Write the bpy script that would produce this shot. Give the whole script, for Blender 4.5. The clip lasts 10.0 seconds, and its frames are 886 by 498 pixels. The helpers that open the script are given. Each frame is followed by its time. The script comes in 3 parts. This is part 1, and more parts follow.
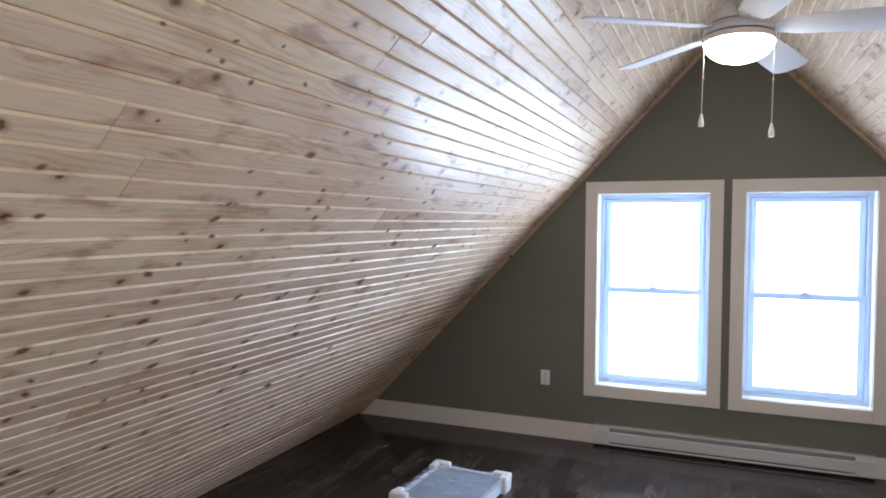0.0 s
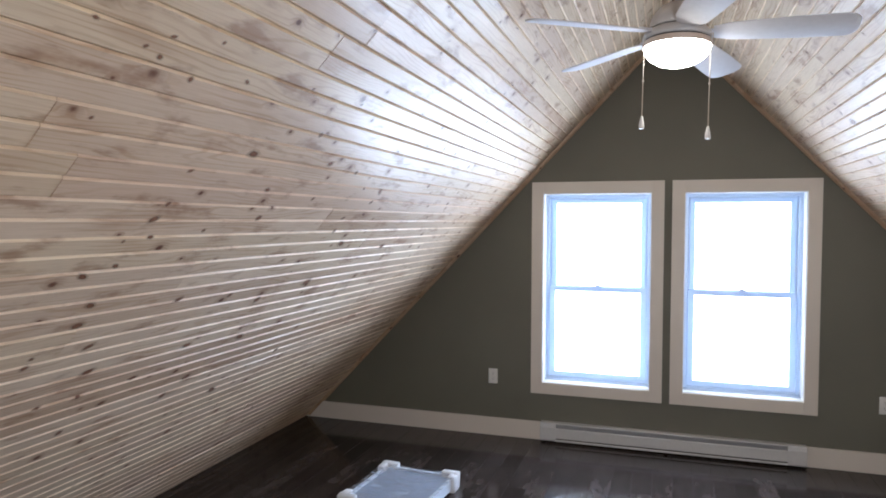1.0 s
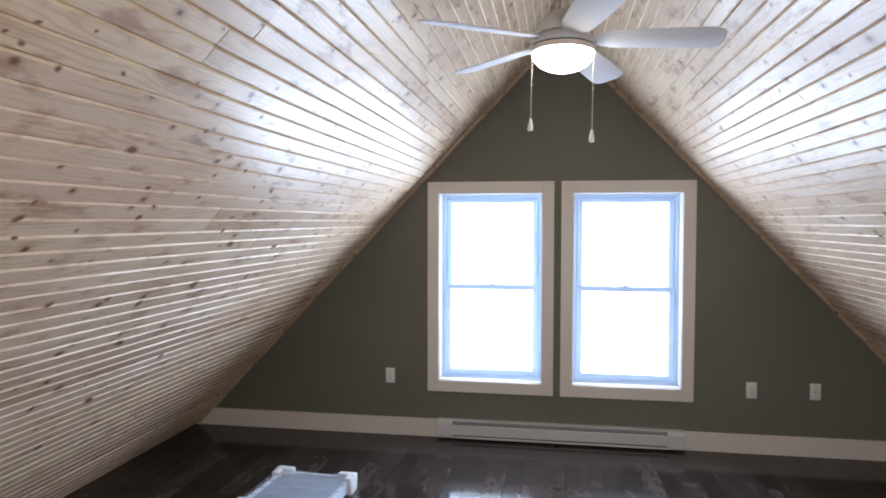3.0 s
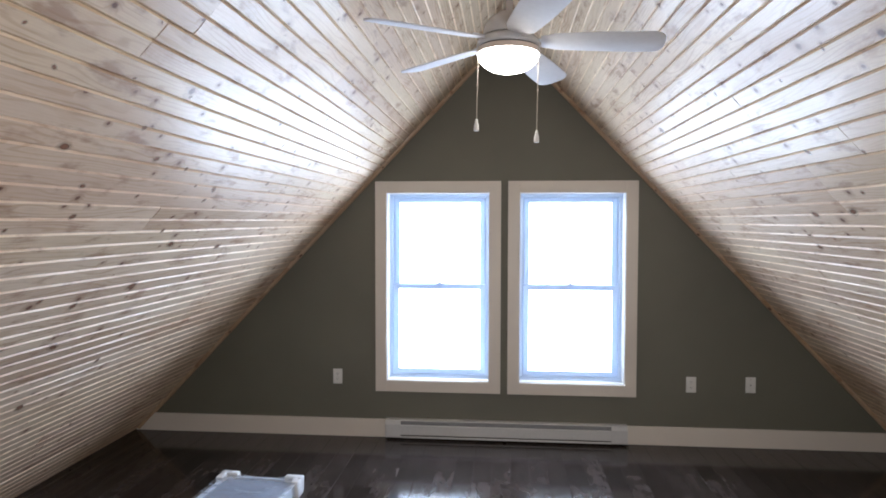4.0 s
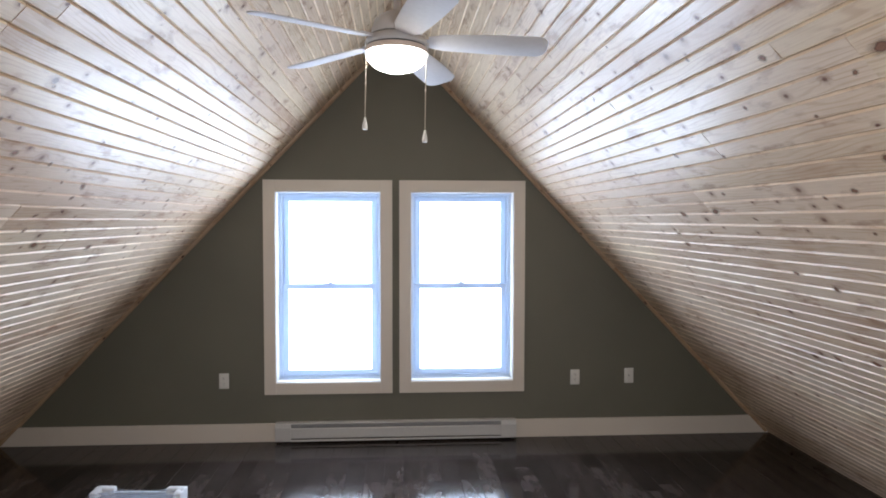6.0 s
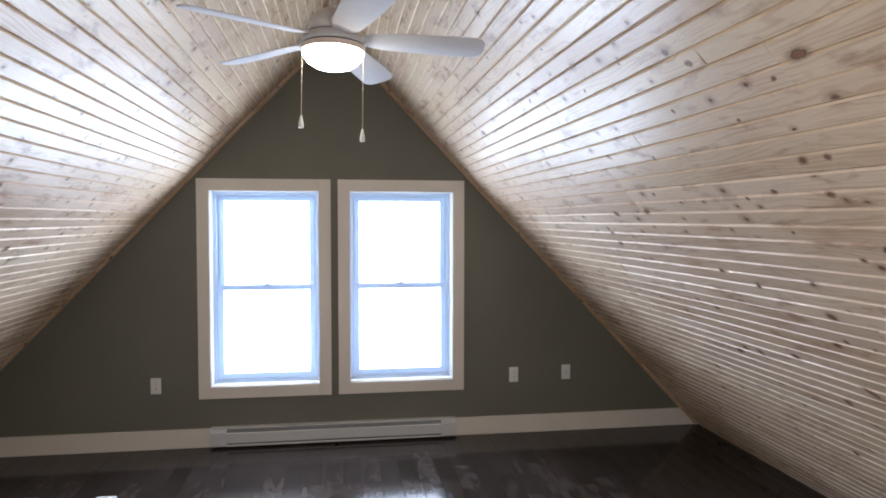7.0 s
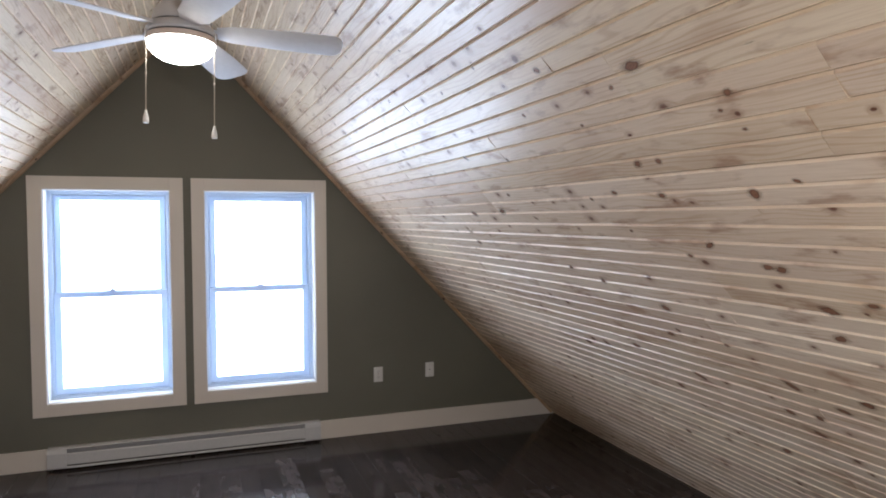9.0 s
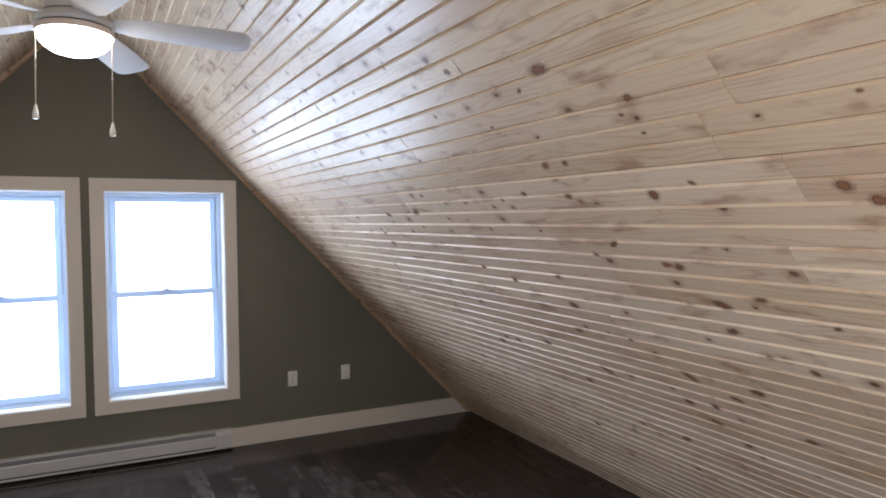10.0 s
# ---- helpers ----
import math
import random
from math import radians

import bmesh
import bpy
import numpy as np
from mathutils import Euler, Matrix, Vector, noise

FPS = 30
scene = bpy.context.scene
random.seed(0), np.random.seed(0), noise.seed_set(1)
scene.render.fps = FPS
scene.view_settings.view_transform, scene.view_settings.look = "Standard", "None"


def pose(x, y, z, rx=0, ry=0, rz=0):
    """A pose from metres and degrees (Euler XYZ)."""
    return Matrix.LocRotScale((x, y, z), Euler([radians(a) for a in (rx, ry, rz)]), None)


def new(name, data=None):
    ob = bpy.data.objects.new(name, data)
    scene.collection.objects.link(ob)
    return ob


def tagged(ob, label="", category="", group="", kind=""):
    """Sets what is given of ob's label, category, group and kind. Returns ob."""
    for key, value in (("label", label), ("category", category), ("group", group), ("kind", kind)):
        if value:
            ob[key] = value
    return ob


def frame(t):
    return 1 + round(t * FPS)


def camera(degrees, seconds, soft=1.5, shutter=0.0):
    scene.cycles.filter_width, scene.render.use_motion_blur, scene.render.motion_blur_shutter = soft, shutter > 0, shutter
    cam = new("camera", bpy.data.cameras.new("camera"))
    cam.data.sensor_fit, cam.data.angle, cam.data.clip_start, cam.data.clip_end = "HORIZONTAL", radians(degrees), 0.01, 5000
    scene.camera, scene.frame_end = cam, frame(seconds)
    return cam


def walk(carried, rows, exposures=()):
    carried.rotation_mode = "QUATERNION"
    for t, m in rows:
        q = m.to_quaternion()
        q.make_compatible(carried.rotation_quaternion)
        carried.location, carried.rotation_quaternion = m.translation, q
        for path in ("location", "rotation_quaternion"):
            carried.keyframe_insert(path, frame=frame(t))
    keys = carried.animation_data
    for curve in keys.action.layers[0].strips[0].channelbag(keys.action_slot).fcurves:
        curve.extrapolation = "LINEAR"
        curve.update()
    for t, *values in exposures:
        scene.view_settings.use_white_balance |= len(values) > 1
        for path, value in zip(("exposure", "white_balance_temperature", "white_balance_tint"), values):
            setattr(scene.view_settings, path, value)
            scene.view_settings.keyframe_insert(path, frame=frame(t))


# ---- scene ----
# ---- camera ----
cam = camera(66.3, 10.0, soft=1.8)
# seconds, turn to the left, tilt, roll: a head that pans on a tripod, the lens a hand's width before its axis
PAN = [
    (0, 22.48, -2.35, 0.21),
    (0.5, 20.28, -2.34, 0.16),
    (1, 18.16, -2.34, 0.12),
    (1.5, 15.95, -2.34, 0.09),
    (2, 13.64, -2.35, 0.08),
    (2.5, 11.61, -2.36, 0.07),
    (4, 5.24, -2.41, 0.08),
    (4.5, 3.05, -2.42, 0.08),
    (5, 0.98, -2.44, 0.09),
    (6.5, -6.26, -2.48, 0.08),
    (7, -8.77, -2.49, 0.06),
    (7.5, -11.42, -2.50, 0.03),
    (8, -14.14, -2.50, -0.02),
    (8.5, -17.35, -2.50, -0.08),
    (9, -20.09, -2.49, -0.15),
    (9.5, -23.30, -2.48, -0.24),
    (10, -27.11, -2.46, -0.36),
]


def head(turn, tilt, roll):
    a = radians(turn)
    return pose(-0.10 * math.sin(a), 0.10 * math.cos(a), 1.685, 90 + tilt, 0, turn) @ pose(0, 0, 0, 0, 0, roll)


walk(cam, [(t, head(*turns)) for t, *turns in PAN], [(0.0, 0.08, 5880, 12.5), (2.5, 0.08, 5960, 12.5), (5.0, 0.02, 6080, 12.5), (7.5, -0.05, 6160, 13.0), (10.0, -0.14, 6100, 13.5)])

# ---- plan ----
RIDGE_X, RIDGE_Z, PITCH = -0.01, 3.093, 46.3
GABLE, REAR, REAR_MID = 5.26, -0.50, 0.40
SL = math.tan(radians(PITCH))
SLOPE = RIDGE_Z / math.sin(radians(PITCH))
BOARD = 0.1275

# ---- light ----
world = bpy.data.worlds.new("overcast_sky")
scene.world = world
world.use_nodes = True
wn = world.node_tree.nodes
sky = wn.new("ShaderNodeTexSky")
sky.sky_type = "NISHITA"
sky.sun_disc = False
sky.sun_elevation, sky.sun_rotation = radians(35), radians(200)
wn["Background"].inputs["Strength"].default_value = 0.12
world.node_tree.links.new(sky.outputs[0], wn["Background"].inputs["Color"])


def window_light(name, x, y, z, w, h, watts, color, turn):
    data = bpy.data.lights.new(name, "AREA")
    data.shape, data.size, data.size_y = "RECTANGLE", w, h
    data.energy, data.color, data.spread = watts, color, radians(160)
    ob = new(name, data)
    ob.matrix_world = pose(x, y, z, 90, 0, turn)
    return ob


DAY = (0.73, 0.85, 1.0)
# sky and trees through the upper sashes, brighter snow light through the lower ones
for mid_x, watts in ((-0.5225, 19.4), (0.493, 15.8)):
    window_light("daylight", mid_x, GABLE + 0.218, 1.535, 0.797, 0.724, watts, DAY, 180)
    window_light("daylight", mid_x, GABLE + 0.218, 0.809, 0.797, 0.724, watts * 1.2, DAY, 180)
# added fill light from the rear, its real source unseen
window_light("daylight", REAR_MID, REAR - 0.06, 1.00, 0.68, 0.98, 31, (1.0, 0.955, 0.88), 0)


# ---- materials ----
class Nodes:
    def __init__(self, name):
        self.mat = bpy.data.materials.new(name)
        self.mat.use_nodes = True
        self.t = self.mat.node_tree
        self.bsdf = self.t.nodes["Principled BSDF"]

    def n(self, kind, operation="", blend="", clamp=False, smooth=False, flat=False):
        node = self.t.nodes.new("ShaderNode" + kind)
        if operation:
            node.operation = operation
        if blend:
            node.blend_type = blend
        if clamp:
            node.use_clamp = True
        if smooth:
            node.interpolation_type = "SMOOTHSTEP"
        if flat:
            node.voronoi_dimensions = "2D"
        return node

    def put(self, a, b):
        if isinstance(a, (int, float)):
            b.default_value = a
        elif isinstance(a, tuple):
            b.default_value = (*a, 1.0) if len(a) == 3 and b.type == "RGBA" else a
        else:
            self.t.links.new(a, b)

    def math(self, op, a, b=0.0, c=0.0, clamp=False):
        m = self.n("Math", operation=op, clamp=clamp)
        for v, s in zip((a, b, c), m.inputs):
            self.put(v, s)
        return m.outputs[0]

    def vmath(self, op, a, b):
        m = self.n("VectorMath", operation=op)
        self.put(a, m.inputs[0])
        self.put(b, m.inputs[1])
        return m.outputs[0]

    def mix(self, f, a, b, how="MIX"):
        m = self.n("MixRGB", blend=how)
        for v, s in zip((f, a, b), m.inputs):
            self.put(v, s)
        return m.outputs[0]

    def ramp(self, f, *stops):
        r = self.n("ValToRGB")
        el = r.color_ramp.elements
        while len(el) < len(stops):
            el.new(0.5)
        for e, (p, c) in zip(el, stops):
            e.position, e.color = p, (*c, 1) if isinstance(c, tuple) else (c, c, c, 1)
        self.put(f, r.inputs[0])
        return r.outputs[0]

    def noise(self, vec, scale, detail=3.0, rough=0.5):
        t = self.n("TexNoise")
        if vec is not None:
            self.put(vec, t.inputs["Vector"])
        t.inputs["Scale"].default_value = scale
        t.inputs["Detail"].default_value = detail
        t.inputs["Roughness"].default_value = rough
        return t.outputs[0]

    def span(self, v, a, b, c=0.0, d=1.0):
        m = self.n("MapRange", smooth=True)
        for x, s in zip((v, a, b, c, d), m.inputs):
            self.put(x, s)
        return m.outputs[0]

    def coords(self):
        return self.n("TexCoord").outputs["Object"]

    def bump(self, h, dist, strength=1.0):
        b = self.n("Bump")
        b.inputs["Strength"].default_value = strength
        b.inputs["Distance"].default_value = dist
        self.put(h, b.inputs["Height"])
        self.put(b.outputs[0], self.bsdf.inputs["Normal"])

    def set(self, **kw):
        for k, v in kw.items():
            self.put(v, self.bsdf.inputs[k.replace("_", " ")])
        return self.mat


def pine_material(name, tint=(1, 1, 1), knots=0.5, coat=0.37):
    """Clear-varnished knotty pine. UV: metres along and across the board."""
    s = Nodes(name)
    uv = s.n("UVMap").outputs[0]
    rnd = s.n("NewGeometry").outputs["Random Per Island"]
    shift = s.n("CombineXYZ")
    s.put(s.math("MULTIPLY", rnd, 37.0), shift.inputs[0])
    s.put(s.math("MULTIPLY", rnd, 11.0), shift.inputs[1])
    p = s.vmath("ADD", uv, shift.outputs[0])
    warp = s.noise(s.vmath("MULTIPLY", p, (1.4, 9.0, 1.0)), 1.0, 2.0)
    # knots in cells of about 12 cm, few of them filled
    v = s.n("TexVoronoi", flat=True)
    s.put(s.vmath("MULTIPLY", p, (6.2, 8.0, 1.0)), v.inputs["Vector"])
    v.inputs["Scale"].default_value = 1.0
    v.inputs["Randomness"].default_value = 0.85
    sep = s.n("SeparateColor")
    s.put(v.outputs["Color"], sep.inputs[0])
    size = s.math("MULTIPLY_ADD", s.math("POWER", sep.outputs[1], 1.5), 0.055, 0.034)
    wob = s.math("MULTIPLY_ADD", s.noise(p, 90.0, 2.0), 0.05, -0.025)
    dist = s.math("ADD", v.outputs["Distance"], wob)
    whorl = s.noise(s.vmath("MULTIPLY", p, (1.6, 3.0, 1.0)), 1.0, 1.0)
    gate = s.math("LESS_THAN", sep.outputs[0], s.math("MULTIPLY", s.span(whorl, 0.42, 0.62), 1.5 * knots))
    knot = s.math("MULTIPLY", s.span(dist, s.math("MULTIPLY", size, 1.5), s.math("MULTIPLY", size, 0.55)), gate)
    core = s.math("MULTIPLY", s.span(dist, s.math("MULTIPLY", size, 0.8), s.math("MULTIPLY", size, 0.2)), gate)
    halo = s.math("MULTIPLY", s.span(dist, s.math("MULTIPLY", size, 4.0), size), gate)
    # grain bends round the knots
    across = s.n("SeparateXYZ")
    s.put(p, across.inputs[0])
    g = s.math("ADD", s.math("MULTIPLY", across.outputs[1], 55.0), s.math("MULTIPLY", warp, 9.0))
    g = s.math("ADD", g, s.math("MULTIPLY", halo, 0.9))
    ring = s.math("SINE", s.math("MULTIPLY", g, 6.0))
    fine = s.noise(s.vmath("MULTIPLY", p, (6.0, 260.0, 1.0)), 1.0, 4.0, 0.65)
    blot = s.noise(s.vmath("MULTIPLY", p, (2.2, 7.0, 1.0)), 1.0, 3.0, 0.55)
    late = s.math("MULTIPLY", s.span(ring, 0.2, 1.0), s.span(blot, 0.36, 0.62))
    col = s.ramp(rnd, (0.0, (0.61, 0.455, 0.325)), (0.25, (0.785, 0.655, 0.475)), (0.5, (0.685, 0.525, 0.395)),
                 (0.75, (0.81, 0.675, 0.515)), (1.0, (0.565, 0.415, 0.305)))
    col = s.mix(s.math("MULTIPLY", late, 0.42), col, (0.46, 0.285, 0.15))
    col = s.mix(s.math("MULTIPLY", s.span(fine, 0.40, 0.70), 0.26), col, (0.46, 0.29, 0.16))
    col = s.mix(s.math("MULTIPLY", s.span(blot, 0.52, 0.78), 0.55), col, (0.42, 0.255, 0.155))
    col = s.mix(s.math("MULTIPLY", halo, 0.5), col, (0.36, 0.22, 0.14))
    stain = s.noise(s.vmath("MULTIPLY", p, (4.5, 13.0, 1.0)), 1.0, 4.0, 0.6)
    col = s.mix(s.math("MULTIPLY", s.span(stain, 0.53, 0.71), 0.58), col, (0.27, 0.125, 0.065))
    col = s.mix(s.math("MULTIPLY", knot, s.math("MULTIPLY_ADD", sep.outputs[2], 0.5, 0.5)), col, (0.115, 0.040, 0.022))
    col = s.mix(s.math("MULTIPLY", core, 0.8), col, (0.17, 0.075, 0.042))
    col = s.mix(1.0, col, tint, "MULTIPLY")
    smear = s.noise(s.vmath("MULTIPLY", p, (3.0, 25.0, 1.0)), 1.0, 3.0)
    s.bump(s.math("ADD", s.math("MULTIPLY", fine, 0.3), s.math("MULTIPLY", warp, 1.6)), 0.0016, 0.6)
    return s.set(Base_Color=col, Roughness=s.math("MULTIPLY_ADD", smear, 0.2, 0.45), Coat_Weight=s.math("MULTIPLY_ADD", smear, 0.5, coat - 0.25),
                 Coat_Roughness=0.23, Specular_IOR_Level=0.12)


def knot_material():
    """A grown-in knot: dark rim, redder heart, edge running out into the board."""
    s = Nodes("pine_knot")
    uv = s.n("UVMap").outputs[0]
    ln = s.n("VectorMath", operation="LENGTH")
    s.put(uv, ln.inputs[0])
    rnd = s.n("NewGeometry").outputs["Random Per Island"]
    w = s.noise(s.vmath("ADD", uv, s.vmath("MULTIPLY", (9.0, 7.0, 3.0), rnd)), 2.6, 3.0)
    r = s.math("ADD", ln.outputs["Value"], s.math("MULTIPLY_ADD", w, 0.5, -0.22))
    heart = s.span(r, 0.50, 0.32)
    ring = s.math("SINE", s.math("MULTIPLY", r, 40.0))
    hc = s.mix(s.span(ring, 0.0, 1.0), (0.30, 0.15, 0.088), (0.205, 0.092, 0.053))
    dark = s.mix(heart, (0.085, 0.032, 0.02), hc)
    core = s.span(r, 0.60, 0.38)
    col = s.mix(core, (0.34, 0.20, 0.125), dark)
    s.set(Base_Color=col, Roughness=0.5, Coat_Weight=0.3, Coat_Roughness=0.2, Specular_IOR_Level=0.12)
    mixer = s.n("MixShader")
    clear = s.n("BsdfTransparent")
    deep = s.math("MULTIPLY", core, s.math("MULTIPLY_ADD", rnd, 0.25, 0.75))
    s.put(s.math("MAXIMUM", deep, s.math("MULTIPLY", s.span(r, 0.98, 0.45), 0.38)), mixer.inputs[0])
    s.put(clear.outputs[0], mixer.inputs[1])
    s.put(s.bsdf.outputs[0], mixer.inputs[2])
    s.put(mixer.outputs[0], s.t.nodes["Material Output"].inputs[0])
    return s.mat


def paint(name, color, rough=0.5, grain=0.25, spread=0.06):
    s = Nodes(name)
    co = s.coords()
    big = s.noise(co, 1.3, 3.0)
    fine = s.noise(co, 320.0, 2.0)
    dark = tuple(c * (1 - spread) for c in color)
    lite = tuple(min(1, c * (1 + spread)) for c in color)
    s.bump(s.math("ADD", s.math("MULTIPLY", fine, grain), s.math("MULTIPLY", s.noise(co, 14.0, 3.0), grain)), 0.0012, 0.5)
    return s.set(Base_Color=s.mix(s.span(big, 0.3, 0.7), dark, lite), Roughness=s.math("MULTIPLY_ADD", fine, 0.1, rough - 0.05))


def dark_floor_material(name="dark_oak", by_object=True):
    s = Nodes(name)
    if by_object:
        rnd = s.n("ObjectInfo").outputs["Random"]
    else:
        rnd = s.n("NewGeometry").outputs["Random Per Island"]
    co = s.coords()
    p = s.vmath("ADD", co, s.vmath("MULTIPLY", (31.0, 17.0, 5.0), rnd))
    fine = s.noise(s.vmath("MULTIPLY", p, (190.0, 5.0, 1.0)), 1.0, 4.0, 0.6)
    blot = s.noise(s.vmath("MULTIPLY", p, (18.0, 6.0, 1.0)), 1.0, 2.0, 0.5)
    col = s.ramp(rnd, (0.0, (0.026, 0.020, 0.018)), (0.3, (0.062, 0.049, 0.044)), (0.6, (0.038, 0.029, 0.026)), (0.85, (0.066, 0.052, 0.047)), (1.0, (0.078, 0.061, 0.055)))
    col = s.mix(s.math("MULTIPLY", s.span(blot, 0.34, 0.74), 0.72), col, (0.016, 0.012, 0.010))
    col = s.mix(s.math("MULTIPLY", s.span(fine, 0.45, 0.8), 0.5), col, (0.020, 0.013, 0.011))
    s.bump(s.math("ADD", s.math("MULTIPLY", fine, 0.3), blot), 0.0006, 0.4)
    return s.set(Base_Color=col, Roughness=s.math("MULTIPLY_ADD", blot, 0.05, 0.09), Specular_IOR_Level=0.22)


def plain(name, color, rough=0.4, metal=0.0, grain=0.0):
    s = Nodes(name)
    n = s.noise(s.coords(), 45.0, 3.0)
    if grain:
        s.bump(n, grain, 0.5)
    c = s.mix(s.span(n, 0.3, 0.7), tuple(x * 0.96 for x in color), color)
    return s.set(Base_Color=c, Roughness=s.math("MULTIPLY_ADD", n, 0.04, rough - 0.02), Metallic=metal)


def glass_material():
    s = Nodes("window_glass")
    return s.set(Base_Color=(0.97, 0.99, 1.0), Roughness=0.0, IOR=1.45, Transmission_Weight=1.0)


def glow_material(name, color, strength):
    s = Nodes(name)
    return s.set(Base_Color=(0.9, 0.9, 0.88), Roughness=0.35, Emission_Color=color, Emission_Strength=strength)


def vinyl_material():
    """White hollow vinyl, lets a little daylight through; skylight blue put into its colour."""
    s = Nodes("skylit_vinyl")
    n = s.noise(s.coords(), 30.0, 2.0)
    s.set(Base_Color=s.mix(n, (0.73, 0.82, 0.92), (0.77, 0.85, 0.94)), Roughness=0.33)
    mixer, thin = s.n("MixShader"), s.n("BsdfTranslucent")
    s.put((0.72, 0.845, 1.0), thin.inputs[0])
    # share raised so the frames glow in place of glare from the panes
    s.put(0.25, mixer.inputs[0])
    s.put(s.bsdf.outputs[0], mixer.inputs[1])
    s.put(thin.outputs[0], mixer.inputs[2])
    s.put(mixer.outputs[0], s.t.nodes["Material Output"].inputs[0])
    return s.mat


def film_material():
    s = Nodes("clear_plastic_film")
    co = s.coords()
    w = s.noise(s.vmath("MULTIPLY", co, (10.0, 26.0, 10.0)), 1.0, 4.0, 0.6)
    s.bump(w, 0.012, 0.8)
    s.set(Base_Color=(0.72, 0.81, 0.95), Roughness=0.14, Specular_IOR_Level=0.7)
    mixer, clear = s.n("MixShader"), s.n("BsdfTransparent")
    s.put(s.span(w, 0.35, 0.8, 0.16, 0.55), mixer.inputs[0])
    s.put(clear.outputs[0], mixer.inputs[1])
    s.put(s.bsdf.outputs[0], mixer.inputs[2])
    s.put(mixer.outputs[0], s.t.nodes["Material Output"].inputs[0])
    return s.mat


PINE = pine_material("varnished_pine", (0.95, 0.935, 0.925), knots=0.55)
# tint above 1 puts the light caught by the groove bevels into colour
PINE_GROOVE_LIT = pine_material("pine_groove_lit", (1.18, 1.18, 1.16), knots=0.1, coat=0.28)
PINE_TRIM = pine_material("pine_trim", (0.76, 0.70, 0.64), knots=0.5, coat=0.3)
KNOT = knot_material()
TRIM_KNOT = plain("trim_knot", (0.085, 0.040, 0.024), 0.5)
DECK = plain("roof_deck", (0.10, 0.07, 0.05), 0.9)
OLIVE = paint("olive_wall_paint", (0.152, 0.147, 0.112), 0.55)
WHITE = paint("white_trim_paint", (0.72, 0.66, 0.59), 0.42, 0.1, 0.02)
VINYL = vinyl_material()
GLASS = glass_material()
OAK = dark_floor_material()
OAK_FAR = dark_floor_material("dark_oak_joined", False)
SUBFLOOR = plain("subfloor", (0.012, 0.009, 0.008), 0.9)
ENAMEL = plain("white_enamel", (0.60, 0.60, 0.60), 0.35)
SLOT = plain("grey_grille", (0.30, 0.30, 0.31), 0.5, 0.2)
HEATER_DARK = plain("heater_shadow_gap", (0.05, 0.045, 0.042), 0.8)
# trim white again, with the daylight on the jambs put into the colour
JAMB_DAYLIT = paint("daylit_jamb_paint", (0.82, 0.81, 0.80), 0.35, 0.1, 0.02)
PLATE = plain("white_plate_plastic", (0.80, 0.79, 0.76), 0.3)
HOLE = plain("socket_slot", (0.14, 0.14, 0.14), 0.6)
FAN_WHITE = plain("fan_white_paint", (0.76, 0.76, 0.80), 0.85)
FAN_GREY = plain("fan_housing_paint", (0.62, 0.62, 0.64), 0.4)
FAN_BAND = plain("fan_shadow_band", (0.05, 0.06, 0.07), 0.5)
FAN_RIM = plain("fan_light_rim", (0.72, 0.60, 0.53), 0.3)
BOWL = glow_material("lit_frosted_glass", (1.0, 0.93, 0.80), 20.0)
CHAIN = plain("pull_chain_metal", (0.62, 0.56, 0.48), 0.3, 0.6)
FOAM = plain("white_foam", (0.80, 0.82, 0.86), 0.75, 0.0, 0.002)
PANEL = plain("grey_panel", (0.30, 0.36, 0.48), 0.22)
EDGE = plain("white_panel_frame", (0.62, 0.70, 0.82), 0.3)
FILM = film_material()


# ---- builders ----
def mesh_of(bm, name, mats):
    me = bpy.data.meshes.new(name)
    bm.normal_update()
    bm.to_mesh(me)
    bm.free()
    for m in mats if isinstance(mats, (list, tuple)) else [mats]:
        me.materials.append(m)
    return me


def part(name, bm, mat, parent=None, label="", smooth=False):
    me = mesh_of(bm, name, mat)
    if smooth:
        for p in me.polygons:
            p.use_smooth = True
        me.set_sharp_from_angle(angle=radians(38))
    ob = new(name, me)
    if parent is not None:
        ob.parent = parent
    if label:
        tagged(ob, label)
    return ob


def thing(name, place, label, category, group="", kind=""):
    ob = new(name)
    ob.matrix_world = place
    ob.empty_display_size = 0.05
    return tagged(ob, label, category, group, kind)


def box(x0, x1, y0, y1, z0, z1, bevel=0.0, bm=None):
    own = bmesh.new()
    bmesh.ops.create_cube(own, size=1.0)
    for v in own.verts:
        v.co = Vector((x0 + (v.co.x + 0.5) * (x1 - x0), y0 + (v.co.y + 0.5) * (y1 - y0), z0 + (v.co.z + 0.5) * (z1 - z0)))
    if bevel:
        bmesh.ops.bevel(own, geom=own.edges[:], offset=bevel, segments=2, profile=0.5, affect="EDGES")
    if bm is None:
        return own
    return merge(bm, own)


def merge(bm, own):
    me = bpy.data.meshes.new("tmp")
    own.to_mesh(me)
    own.free()
    bm.from_mesh(me)
    bpy.data.meshes.remove(me)
    return bm


